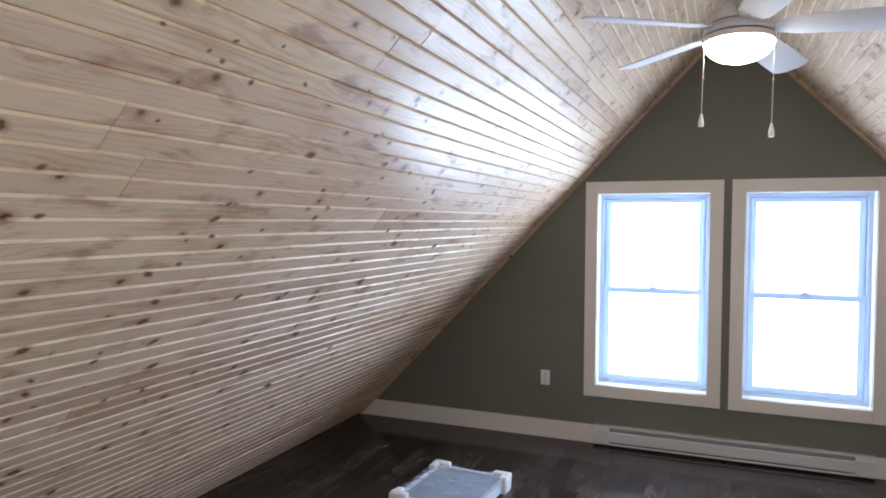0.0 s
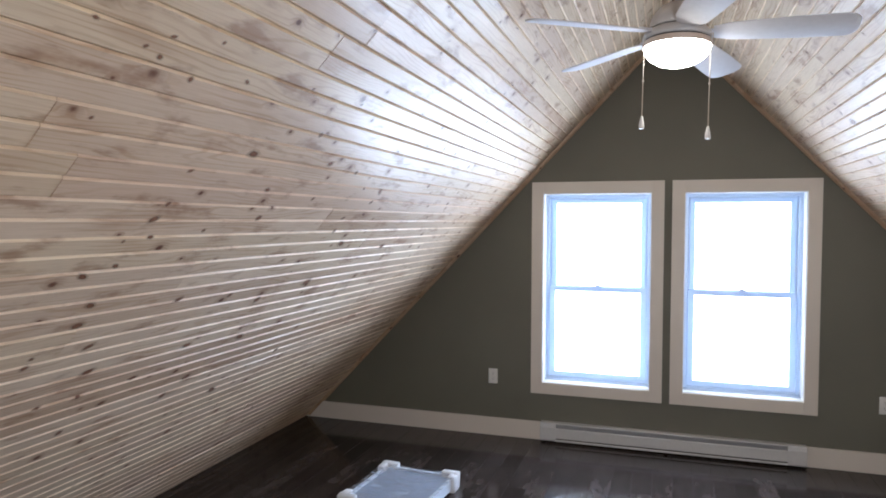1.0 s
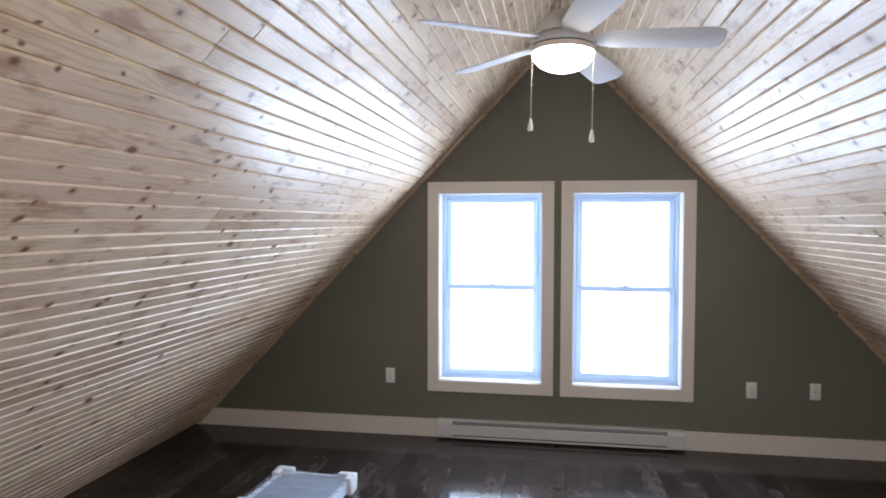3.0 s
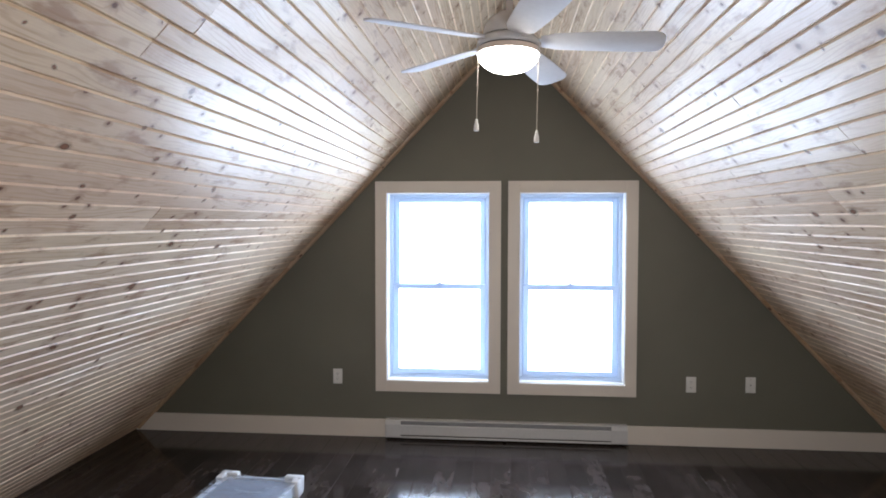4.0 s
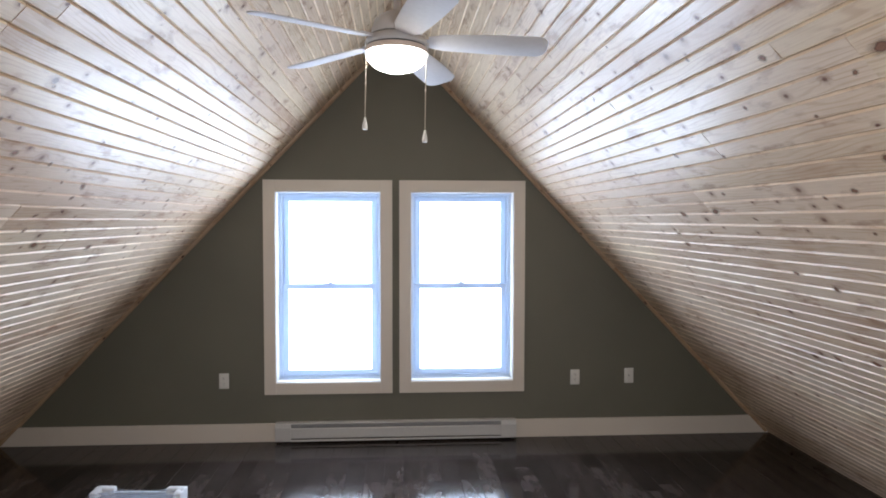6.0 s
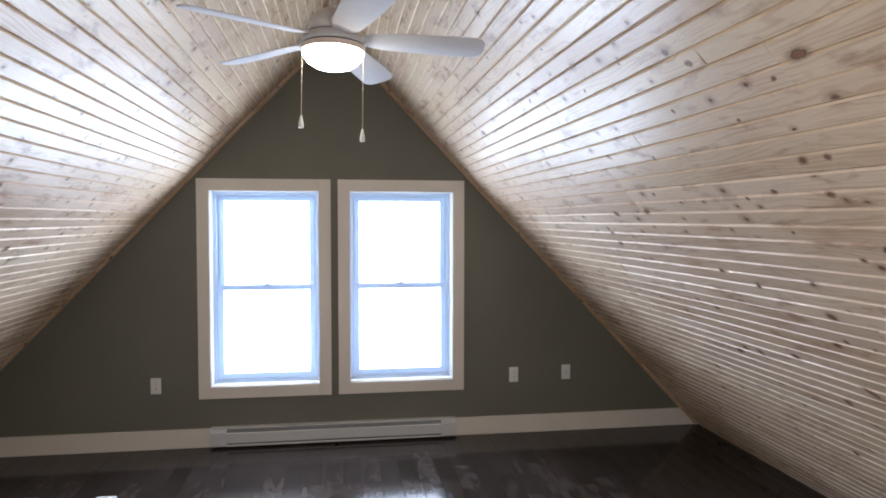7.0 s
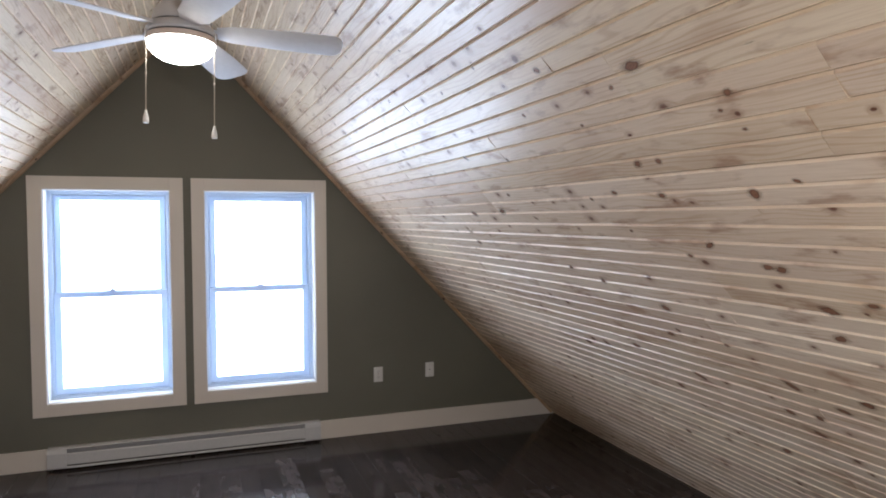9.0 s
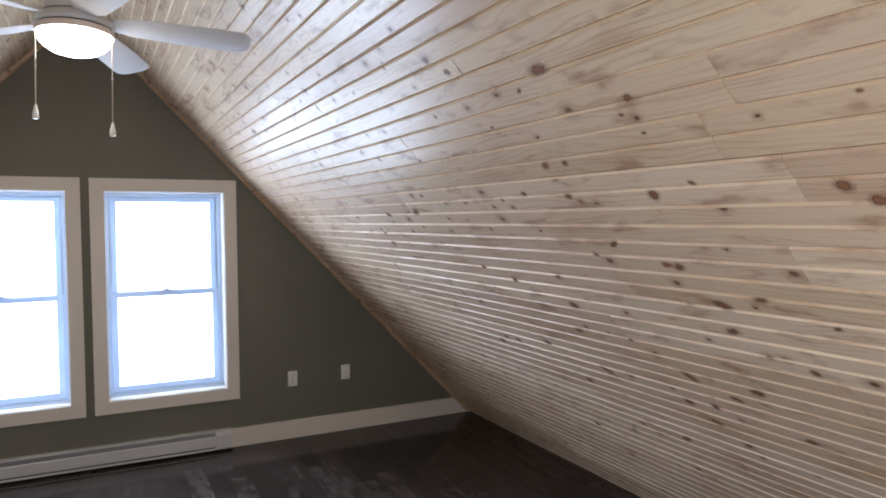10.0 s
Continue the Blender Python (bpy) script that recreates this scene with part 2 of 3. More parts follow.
def prism(outline, axis, a, b, bm=None):
    """A closed outline of (p, q) pairs drawn out from a to b along axis: 'x' takes (y, z), 'y' takes (x, z), 'z' takes (x, y)."""
    bm = bm or bmesh.new()

    def at(p, q, r):
        return {"x": (r, p, q), "y": (p, r, q), "z": (p, q, r)}[axis]
    lo = [bm.verts.new(at(p, q, a)) for p, q in outline]
    hi = [bm.verts.new(at(p, q, b)) for p, q in outline]
    fs = [bm.faces.new(lo), bm.faces.new(hi)]
    n = len(outline)
    for i in range(n):
        fs.append(bm.faces.new((lo[i], lo[(i + 1) % n], hi[(i + 1) % n], hi[i])))
    bmesh.ops.recalc_face_normals(bm, faces=fs)
    return bm


def lathe(profile, steps=40, bm=None, cx=0.0, cy=0.0):
    """Turns (radius, z) pairs round the z axis."""
    bm = bm or bmesh.new()
    rings = []
    for r, z in profile:
        if r < 1e-5:
            rings.append([bm.verts.new((cx, cy, z))])
        else:
            rings.append([bm.verts.new((cx + r * math.cos(k * math.tau / steps), cy + r * math.sin(k * math.tau / steps), z)) for k in range(steps)])
    fs = []
    for a, b in zip(rings, rings[1:]):
        for k in range(steps):
            j = (k + 1) % steps
            if len(a) == 1 and len(b) > 1:
                fs.append(bm.faces.new((a[0], b[k], b[j])))
            elif len(b) == 1 and len(a) > 1:
                fs.append(bm.faces.new((a[k], a[j], b[0])))
            elif len(a) > 1:
                fs.append(bm.faces.new((a[k], a[j], b[j], b[k])))
    bmesh.ops.recalc_face_normals(bm, faces=fs)
    return bm


def top_at(x):
    """Height of the slopes over the floor at x."""
    return RIDGE_Z - SL * abs(x - RIDGE_X)


# ---- sloped ceilings ----
def slope_ceiling(name, side, edge, joints, knots, label):
    """Tongue-and-groove boards, each with a groove down its middle, over a roof deck. side: -1 or 1. d runs down from the ridge."""
    rng = random.Random(7 if side < 0 else 8)
    th = radians(PITCH)
    down = Vector((side * math.cos(th), 0, -math.sin(th)))
    inward = Vector((-side * math.sin(th), 0, -math.cos(th)))
    ridge = Vector((RIDGE_X, 0, RIDGE_Z))
    bm = bmesh.new()
    uvl = bm.loops.layers.uv.new("UVMap")

    def at(d, y, n):
        return ridge + down * d + inward * n + Vector((0, y, 0))

    def board(d0, y0, y1):
        # bevels on both edges and down the middle, each V ending in a narrow slot
        b, h, w, slot, deep = 0.0060, 0.0057, BOARD, 0.0008, -0.0120
        half = [(slot, deep), (slot, -h), (b, 0), (w / 2 - b, 0), (w / 2 - slot, -h), (w / 2 - slot, deep)]
        prof = half + [(p + w / 2, n) for p, n in half] + [(w, -0.016), (0, -0.016)]
        lift, lean = rng.uniform(-0.0006, 0.0004), rng.uniform(-0.0013, 0.0013)
        ends = []
        for y in (y0, y1):
            bow = rng.uniform(-0.0008, 0.0008)
            ring = []
            for p, n in prof:
                d = min(max(d0 + p, 0.002), SLOPE - 0.001)
                ring.append((bm.verts.new(at(d, y, n + lift + bow + lean * (p / w - 0.5) * 2)), y, d0 + p))
            ends.append(ring)
        n = len(prof)
        faces = []
        for i in range(n):
            j = (i + 1) % n
            faces.append(((ends[0][i], ends[0][j], ends[1][j], ends[1][i])))
        faces += [tuple(ends[0]), tuple(ends[1])]
        made = []
        for f in faces:
            face = bm.faces.new([q[0] for q in f])
            for lp, q in zip(face.loops, f):
                lp[uvl].uv = (q[1], q[2])
            # bevel faces take the lightened pine, painted as if catching more light
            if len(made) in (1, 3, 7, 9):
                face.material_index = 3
            made.append(face)
        bmesh.ops.recalc_face_normals(bm, faces=made)

    k0 = -math.ceil(edge / BOARD)
    k = k0
    while edge + k * BOARD < SLOPE - 0.02:
        cuts = [REAR - 0.02, GABLE + 0.02]
        if k in joints:
            cuts.append(joints[k])
        y = REAR + rng.uniform(0.3, 2.6)
        while y < GABLE - 0.3:
            if all(abs(y - c) > 1.1 for c in cuts):
                cuts.append(y)
            y += rng.uniform(1.3, 3.4)
        cuts.sort()
        for a, b in zip(cuts, cuts[1:]):
            board(edge + k * BOARD, a + 0.0005, b - 0.0005)
        k += 1

    # large single knots
    for y, d, size, *long in knots:
        size *= rng.uniform(1.2, 1.5)
        ratio, turn = rng.uniform(1.0, 2.1), rng.uniform(-0.6, 0.6)
        if long:
            ratio, turn = long[0], 0.05
        c = bm.verts.new(at(d, y, 0.0011))
        rim = []
        for i in range(20):
            a = i * math.tau / 20
            u, v = size * ratio * math.cos(a), size * math.sin(a)
            u, v = u * math.cos(turn) - v * math.sin(turn), u * math.sin(turn) + v * math.cos(turn)
            rim.append((bm.verts.new(at(d + v, y + u, 0.0011)), a))
        for i in range(20):
            (p, a), (q, b) = rim[i], rim[(i + 1) % 20]
            face = bm.faces.new((c, p, q) if side < 0 else (c, q, p))
            face.material_index = 1
            for lp in face.loops:
                if lp.vert is c:
                    lp[uvl].uv = (0, 0)
                else:
                    ang = a if lp.vert is p else b
                    lp[uvl].uv = (math.cos(ang), math.sin(ang))
            face.normal_update()
            if face.normal.dot(inward) < 0:
                face.normal_flip()

    # roof deck behind the boards
    q = [at(-0.15, REAR - 0.4, -0.018), at(SLOPE + 0.3, REAR - 0.4, -0.018), at(SLOPE + 0.3, REAR - 0.4, -0.16), at(-0.15, REAR - 0.4, -0.16)]
    w = [v + Vector((0, GABLE - REAR + 0.8, 0)) for v in q]
    lo, hi = [bm.verts.new(v) for v in q], [bm.verts.new(v) for v in w]
    fs = [bm.faces.new(lo), bm.faces.new(hi)] + [bm.faces.new((lo[i], lo[(i + 1) % 4], hi[(i + 1) % 4], hi[i])) for i in range(4)]
    for f in fs:
        f.material_index = 2
    bmesh.ops.recalc_face_normals(bm, faces=fs)
    return tagged(part(name, bm, [PINE, KNOT, DECK, PINE_GROOVE_LIT]), label, "ceiling", kind="structure")


# single knots: along the room, down from the ridge, half width
WEST_A = [(0.88, 1.721, 0.018), (1.01, 1.807, 0.009), (1.07, 1.937, 0.009), (1.6, 1.942, 0.014), (1.61, 1.884, 0.009), (1.6, 1.764,
           0.008), (1.8, 1.679, 0.014), (2.02, 1.725, 0.01), (2.01, 1.808, 0.01), (2.34, 1.833, 0.012), (2.09, 1.933, 0.013), (1.85,
           1.988, 0.011), (1.64, 2.01, 0.009), (2.26, 1.668, 0.014), (2.5, 1.688, 0.012), (2.86, 1.77, 0.015), (2.68, 1.761, 0.009),
           (2.86, 1.832, 0.011), (2.72, 1.929, 0.01), (2.06, 1.565, 0.011), (1.38, 1.507, 0.009), (2.92, 2.09, 0.021), (3.46, 2.133,
           0.021), (2.74, 2.006, 0.017), (1.4, 1.397, 0.006), (1.26, 1.479, 0.008), (1.56, 1.47, 0.008), (1.07, 1.443, 0.006), (0.83,
           1.46, 0.006), (1.39, 1.718, 0.006), (1.2, 1.655, 0.006), (1.55, 2.024, 0.008), (1.26, 1.425, 0.006)]
WEST_B = [(1.21, 1.465, 0.006), (1.5, 2.153, 0.013), (1.59, 2.12, 0.009), (1.61, 2.281, 0.014), (1.62, 2.369, 0.018), (2.01, 2.32,
           0.015), (1.74, 2.488, 0.016), (1.26, 2.406, 0.018), (1.83, 2.635, 0.017), (1.54, 2.49, 0.009), (1.54, 2.529, 0.014), (2.12,
           2.758, 0.015), (1.37, 2.617, 0.014), (1.37, 2.729, 0.014), (1.72, 2.777, 0.016), (1.36, 2.558, 0.009), (1.27, 2.804, 0.017),
           (2.05, 2.876, 0.016), (1.94, 2.995, 0.017), (2.57, 2.408, 0.021), (2.91, 2.342, 0.021), (2.32, 2.344, 0.015), (2.7, 2.668,
           0.021), (3.26, 2.906, 0.021), (2.31, 2.626, 0.015), (2.45, 2.98, 0.021), (2.89, 3.097, 0.021), (2.52, 2.884, 0.021), (1.82,
           3.34, 0.021), (1.55, 3.071, 0.018), (2.8, 3.378, 0.021), (1.84, 1.425, 0.006), (2.15, 1.417, 0.006)]
WEST_C = [(3.37, 1.7, 0.014), (3.92, 1.714, 0.01), (3.91, 1.803, 0.013), (4.16, 1.745, 0.01), (3.77, 1.916, 0.011), (3.3, 1.048, 0.006)]
EAST_A = [(1.44, 1.454, 0.019, 2.3), (1.56, 1.492, 0.008), (1.11, 1.497, 0.008, 2.6), (1.23, 1.582, 0.012), (1.28, 1.622, 0.006), (1.68, 1.737,
           0.014), (1.59, 1.736, 0.011), (1.89, 1.834, 0.01), (1.68, 1.856, 0.014), (1.35, 1.866, 0.02), (1.21, 1.835, 0.009), (0.87,
           1.866, 0.019), (0.82, 1.905, 0.018), (0.81, 1.99, 0.018), (1.64, 2.05, 0.013), (1.96, 2, 0.008), (1.79, 1.577, 0.006), (1.25,
           1.68, 0.006), (0.76, 1.666, 0.006), (2.04, 1.856, 0.009), (1.44, 2.13, 0.016), (1.48, 2.125, 0.013), (1.76, 2.101, 0.01),
           (2.42, 2.288, 0.021), (2.13, 2.396, 0.021), (1.38, 2.276, 0.021), (1.41, 2.389, 0.018), (1.07, 2.308, 0.01), (2.24, 2.561,
           0.017), (2.17, 2.525, 0.012), (1.22, 2.516, 0.019), (1.49, 2.693, 0.021), (1.76, 2.704, 0.021)]
EAST_B = [(1.94, 2.55, 0.013), (2.61, 2.724, 0.021), (2.9, 2.776, 0.021), (2.6, 2.226, 0.015), (2.29, 2.818, 0.021), (2.51, 2.958,
           0.021), (3.1, 2.82, 0.021), (2.98, 3.024, 0.021), (1.75, 2.862, 0.021), (1.88, 2.882, 0.021), (2.1, 3.21, 0.021), (1.81,
           2.974, 0.016), (1.61, 2.769, 0.014), (1.41, 2.905, 0.016), (1.69, 3.416, 0.021), (1.24, 2.234, 0.014), (2.84, 3.425, 0.021),
           (2.11, 1.281, 0.008), (1.8, 1.373, 0.011), (2.04, 1.492, 0.01), (2.45, 1.308, 0.008), (2.98, 1.234, 0.009), (2.38, 1.643,
           0.011), (3.13, 1.909, 0.02), (2.8, 1.899, 0.019), (2.61, 1.809, 0.011), (2.54, 1.941, 0.009), (2.71, 1.598, 0.013), (3.39,
           2.032, 0.019), (3.4, 2.113, 0.017), (2.5, 1.095, 0.007), (3.99, 1.251, 0.019)]
slope_ceiling("ceiling_west", -1, 1.627, {0: 1.105, -3: 1.793, -1: 2.459}, WEST_A + WEST_B + WEST_C,
              "sloped ceiling of clear-varnished knotty pine boards with grooves")
slope_ceiling("ceiling_east", 1, 1.655, {-3: 1.738, -1: 2.392, 0: 1.087, 3: 1.068, 4: 1.725, 9: 1.723}, EAST_A + EAST_B,
              "sloped ceiling of glossy knotty pine tongue-and-groove boards")


# ---- gable walls ----
def gable_wall(name, y0, y1, holes, mat, label):
    """A triangular wall between y0 and y1 with rectangular holes (x0, x1, z0, z1), one closed skin."""
    bm = bmesh.new()
    reach = (RIDGE_Z + 0.02) / SL
    xs = sorted({RIDGE_X - reach, RIDGE_X + reach, RIDGE_X, *(h[0] for h in holes), *(h[1] for h in holes)})
    verts = {}

    def v(x, z, y):
        key = (round(x, 4), round(z, 4), round(y, 4))
        if key not in verts:
            verts[key] = bm.verts.new((x, y, z))
        return verts[key]

    def stops(x):
        mids = sorted({z for h in holes if x in h[:2] for z in h[2:]})
        return [0.0] + mids + ([top_at(x) + 0.02] if top_at(x) + 0.02 > 1e-3 else [])

    sides = {}
    for a, b in zip(xs, xs[1:]):
        hole = next((h for h in holes if h[0] < (a + b) / 2 < h[1]), None)
        spans = [(0.0, hole[2]), (hole[3], 9.0)] if hole else [(0.0, 9.0)]
        for lo, hi in spans:
            ring = [(b, z) for z in stops(b) if lo - 1e-6 <= z <= hi + 1e-6]
            ring += [(a, z) for z in reversed(stops(a)) if lo - 1e-6 <= z <= hi + 1e-6]
            bm.faces.new([v(x, z, y0) for x, z in ring])
            bm.faces.new([v(x, z, y1) for x, z in reversed(ring)])
            for p, q in zip(ring, ring[1:] + ring[:1]):
                key = frozenset((p, q))
                sides[key] = None if key in sides else (p, q)
    for pair in sides.values():
        if pair:
            (px, pz), (qx, qz) = pair
            bm.faces.new((v(px, pz, y0), v(px, pz, y1), v(qx, qz, y1), v(qx, qz, y0)))
    bmesh.ops.recalc_face_normals(bm, faces=bm.faces[:])
    return tagged(part(name, bm, mat), label, "wall", kind="structure")


OPENINGS = [(-0.921, -0.124, 0.445, 1.900), (0.095, 0.891, 0.445, 1.900)]
gable_wall("wall_gable", GABLE, GABLE + 0.21, OPENINGS, OLIVE, "olive-grey painted gable wall with two window openings")
# unseen rear wall, set close so the fill light falls off fast
gable_wall("wall_rear", REAR - 0.20, REAR, [(REAR_MID - 0.35, REAR_MID + 0.35, 0.50, 1.50)], OLIVE, "assumed olive-grey rear gable wall, unseen, with an opening for the fill light")


# ---- windows ----
def double_hung(name, x0, x1, z0, z1, label):
    """Two sashes one above the other in a vinyl frame, deep white jambs, flat white casing."""
    g = GABLE
    win = thing(name, pose(0, 0, 0), label, "window", "gable windows", "structure")
    c = 0.083
    yf = g - 0.019
    # flat casing boards, mitre-free
    part("casing_side", box(x0 - c, x0 + 0.004, yf, g - 0.0005, z0 - c, z1 + c, 0.0009), WHITE, win)
    part("casing_side", box(x1 - 0.004, x1 + c, yf, g - 0.0005, z0 - c, z1 + c, 0.0009), WHITE, win)
    part("casing_head", box(x0 + 0.0045, x1 - 0.0045, yf + 0.001, g - 0.0005, z1 - 0.004, z1 + c, 0.0009), WHITE, win)
    part("casing_apron", box(x0 + 0.0045, x1 - 0.0045, yf + 0.001, g - 0.0005, z0 - c, z0 + 0.004, 0.0009), WHITE, win)
    # jamb boards lining the opening
    d = g + 0.125
    j = 0.010
    part("jamb", box(x0, x0 + j, g, d, z0, z1), JAMB_DAYLIT, win)
    part("jamb", box(x1 - j, x1, g, d, z0, z1), JAMB_DAYLIT, win)
    part("jamb_head", box(x0 + j, x1 - j, g, d, z1 - j, z1), JAMB_DAYLIT, win)
    part("window_sill", box(x0 + j, x1 - j, g, d, z0, z0 + j), JAMB_DAYLIT, win)

    def ring(a0, a1, b0, b1, w, wb, wt, y0, y1, bevel):
        bm = bmesh.new()
        box(a0, a0 + w, y0, y1, b0, b1, bevel, bm)
        box(a1 - w, a1, y0, y1, b0, b1, bevel, bm)
        box(a0 + w - 0.001, a1 - w + 0.001, y0 + 0.0006, y1, b0, b0 + wb, bevel, bm)
        box(a0 + w - 0.001, a1 - w + 0.001, y0 + 0.0006, y1, b1 - wt, b1, bevel, bm)
        return bm

    # frame with a stepped inner track
    frame_bm = ring(x0 + 0.001, x1 - 0.001, z0 + 0.001, z1 - 0.001, 0.034, 0.030, 0.034, d - 0.012, d + 0.085, 0.003)
    merge(frame_bm, ring(x0 + 0.034, x1 - 0.034, z0 + 0.030, z1 - 0.034, 0.012, 0.012, 0.012, d + 0.030, d + 0.036, 0.0015))
    part("window_frame", frame_bm, VINYL, win, "white vinyl window frame")
    mid = z0 + (z1 - z0) * 0.497
    a0, a1 = x0 + 0.036, x1 - 0.036
    low = part("lower_sash", ring(a0, a1, z0 + 0.031, mid + 0.017, 0.041, 0.038, 0.034, d - 0.002, d + 0.028, 0.003), VINYL, win)
    part("pane", box(a0 + 0.039, a1 - 0.039, d + 0.011, d + 0.015, z0 + 0.069, mid - 0.016), GLASS, low).visible_shadow = False
    up = part("upper_sash", ring(a0, a1, mid - 0.016, z1 - 0.035, 0.042, 0.033, 0.036, d + 0.037, d + 0.066, 0.003), VINYL, win)
    part("pane", box(a0 + 0.040, a1 - 0.040, d + 0.050, d + 0.054, mid + 0.014, z1 - 0.069), GLASS, up).visible_shadow = False
    # glazing beads round the panes, and a stepped nosing under the lower sash
    part("glazing_bead", ring(a0 + 0.040, a1 - 0.040, z0 + 0.068, mid - 0.016, 0.004, 0.004, 0.004, d - 0.0055, d + 0.010, 0.0015), VINYL, low)
    part("glazing_bead", ring(a0 + 0.041, a1 - 0.041, mid + 0.016, z1 - 0.070, 0.005, 0.005, 0.005, d + 0.033, d + 0.049, 0.0015), VINYL, up)
    part("sill_nosing", box(x0 + 0.011, x1 - 0.011, d - 0.045, d - 0.0125, z0 + 0.0105, z0 + 0.019, 0.002), VINYL, win)
    part("sill_nosing", box(x0 + 0.036, x1 - 0.036, d - 0.022, d - 0.0125, z0 + 0.0195, z0 + 0.030, 0.002), VINYL, win)
    xm = (x0 + x1) / 2
    lock = bmesh.new()
    box(xm - 0.030, xm + 0.030, d, d + 0.026, mid + 0.0165, mid + 0.023, 0.002, lock)
    merge(lock, lathe([(0.0, mid + 0.036), (0.010, mid + 0.035), (0.014, mid + 0.029), (0.015, mid + 0.0215), (0.0, mid + 0.0215)], 18, None, xm, d + 0.013))
    box(xm - 0.004, xm + 0.024, d + 0.002, d + 0.010, mid + 0.024, mid + 0.030, 0.0015, lock)
    part("sash_lock", lock, VINYL, low)
    return win


for i, (a, b, c0, c1) in enumerate(OPENINGS):
    double_hung(f"window_{i + 1}", a, b, c0, c1, "white double-hung vinyl window in a wide white casing")

# made-up window round the rear fill light
rear_fill_win = thing("window_3", pose(0, 0, 0), "assumed white-framed window, unseen, added for the fill light from the rear", "window", "", "structure")
rx0, rx1 = REAR_MID - 0.349, REAR_MID + 0.349
for a, b, c0, c1 in ((rx0, rx0 + 0.05, 0.501, 1.499), (rx1 - 0.05, rx1, 0.501, 1.499), (rx0 + 0.05, rx1 - 0.05, 0.501, 0.55), (rx0 + 0.05, rx1 - 0.05, 1.45, 1.499)):
    part("window_frame", box(a, b, REAR - 0.16, REAR - 0.10, c0, c1, 0.003), VINYL, rear_fill_win)
part("pane", box(rx0 + 0.05, rx1 - 0.05, REAR - 0.132, REAR - 0.128, 0.55, 1.45), GLASS, rear_fill_win).visible_shadow = False


# ---- rake trim ----
def rake_trim(name, side, knots, label):
    """A quarter-round strip of pine where a slope meets the gable wall."""
    th = radians(PITCH)
    down = Vector((side * math.cos(th), 0, -math.sin(th)))
    inward = Vector((-side * math.sin(th), 0, -math.cos(th)))
    back = Vector((0, -1, 0))
    start = Vector((RIDGE_X, GABLE, RIDGE_Z)) + inward * 0.001
    r = 0.026
    prof = [(0, 0)] + [(r * math.sin(a), r * math.cos(a)) for a in [i * math.pi / 2 / 7 for i in range(8)]]
    bm = bmesh.new()
    uvl = bm.loops.layers.uv.new("UVMap")
    pieces = ((0.03, 1.32), (1.322, 2.45), (2.452, SLOPE - 0.03))
    for d0, d1 in pieces:
        lo = [bm.verts.new(start + down * d0 + inward * p + back * (q + 0.0005)) for p, q in prof]
        hi = [bm.verts.new(start + down * d1 + inward * p + back * (q + 0.0005)) for p, q in prof]
        n = len(prof)
        fs = [bm.faces.new(lo), bm.faces.new(hi)]
        for i in range(n):
            f = bm.faces.new((lo[i], lo[(i + 1) % n], hi[(i + 1) % n], hi[i]))
            for lp, (d, v) in zip(f.loops, ((d0, i), (d0, i + 1), (d1, i + 1), (d1, i))):
                lp[uvl].uv = (d, v * 0.004)
            fs.append(f)
        bmesh.ops.recalc_face_normals(bm, faces=fs)
    trim = tagged(part(name, bm, PINE_TRIM, smooth=True), label, "trim", kind="structure")
    # dark knots grown into the strip, low domes that run along it
    for d, size in knots:
        dome = bmesh.new()
        bmesh.ops.create_uvsphere(dome, u_segments=10, v_segments=6, radius=size)
        for v in dome.verts:
            along, up, out = v.co.x * 1.5, v.co.y, v.co.z * 0.3
            v.co = start + down * (d + along) + inward * (r * 0.72 + up * 0.6 + out) + back * (r * 0.72 - up * 0.6 + out)
        part("knot", dome, TRIM_KNOT, trim, smooth=True)
    return trim


rake_trim("trim_west", -1, ((1.37, 0.006), (2.31, 0.010), (2.78, 0.006), (3.147, 0.009)), "honey-coloured quarter-round pine trim along the slope")
rake_trim("trim_east", 1, ((1.62, 0.006), (2.07, 0.008), (2.818, 0.011)), "honey-coloured quarter-round pine trim along the slope")

# ---- baseboards ----
HEAT_X0, HEAT_X1 = -0.921, 0.908


def baseboard(name, a, b, side):
    h, t = 0.142, 0.015
    if side < 0:
        x_low, x_top = RIDGE_X - (RIDGE_Z - 0.002) / SL, RIDGE_X - (RIDGE_Z - h) / SL
        ring = [(x_low + 0.004, 0.001), (b, 0.001), (b, h), (x_top + 0.004, h)]
    else:
        x_low, x_top = RIDGE_X + (RIDGE_Z - 0.002) / SL, RIDGE_X + (RIDGE_Z - h) / SL
        ring = [(a, 0.001), (x_low - 0.004, 0.001), (x_top - 0.004, h), (a, h)]
    bm = prism(ring, "y", GABLE - t, GABLE - 0.0005)
    bmesh.ops.bevel(bm, geom=bm.edges[:], offset=0.002, segments=2, profile=0.5, affect="EDGES")
    return tagged(part(name, bm, WHITE), "wide white-painted flat baseboard on the gable wall", "baseboard", kind="structure")


baseboard("baseboard_1", -2.9, HEAT_X0 - 0.002, -1)
baseboard("baseboard_2", HEAT_X1 + 0.002, 2.9, 1)


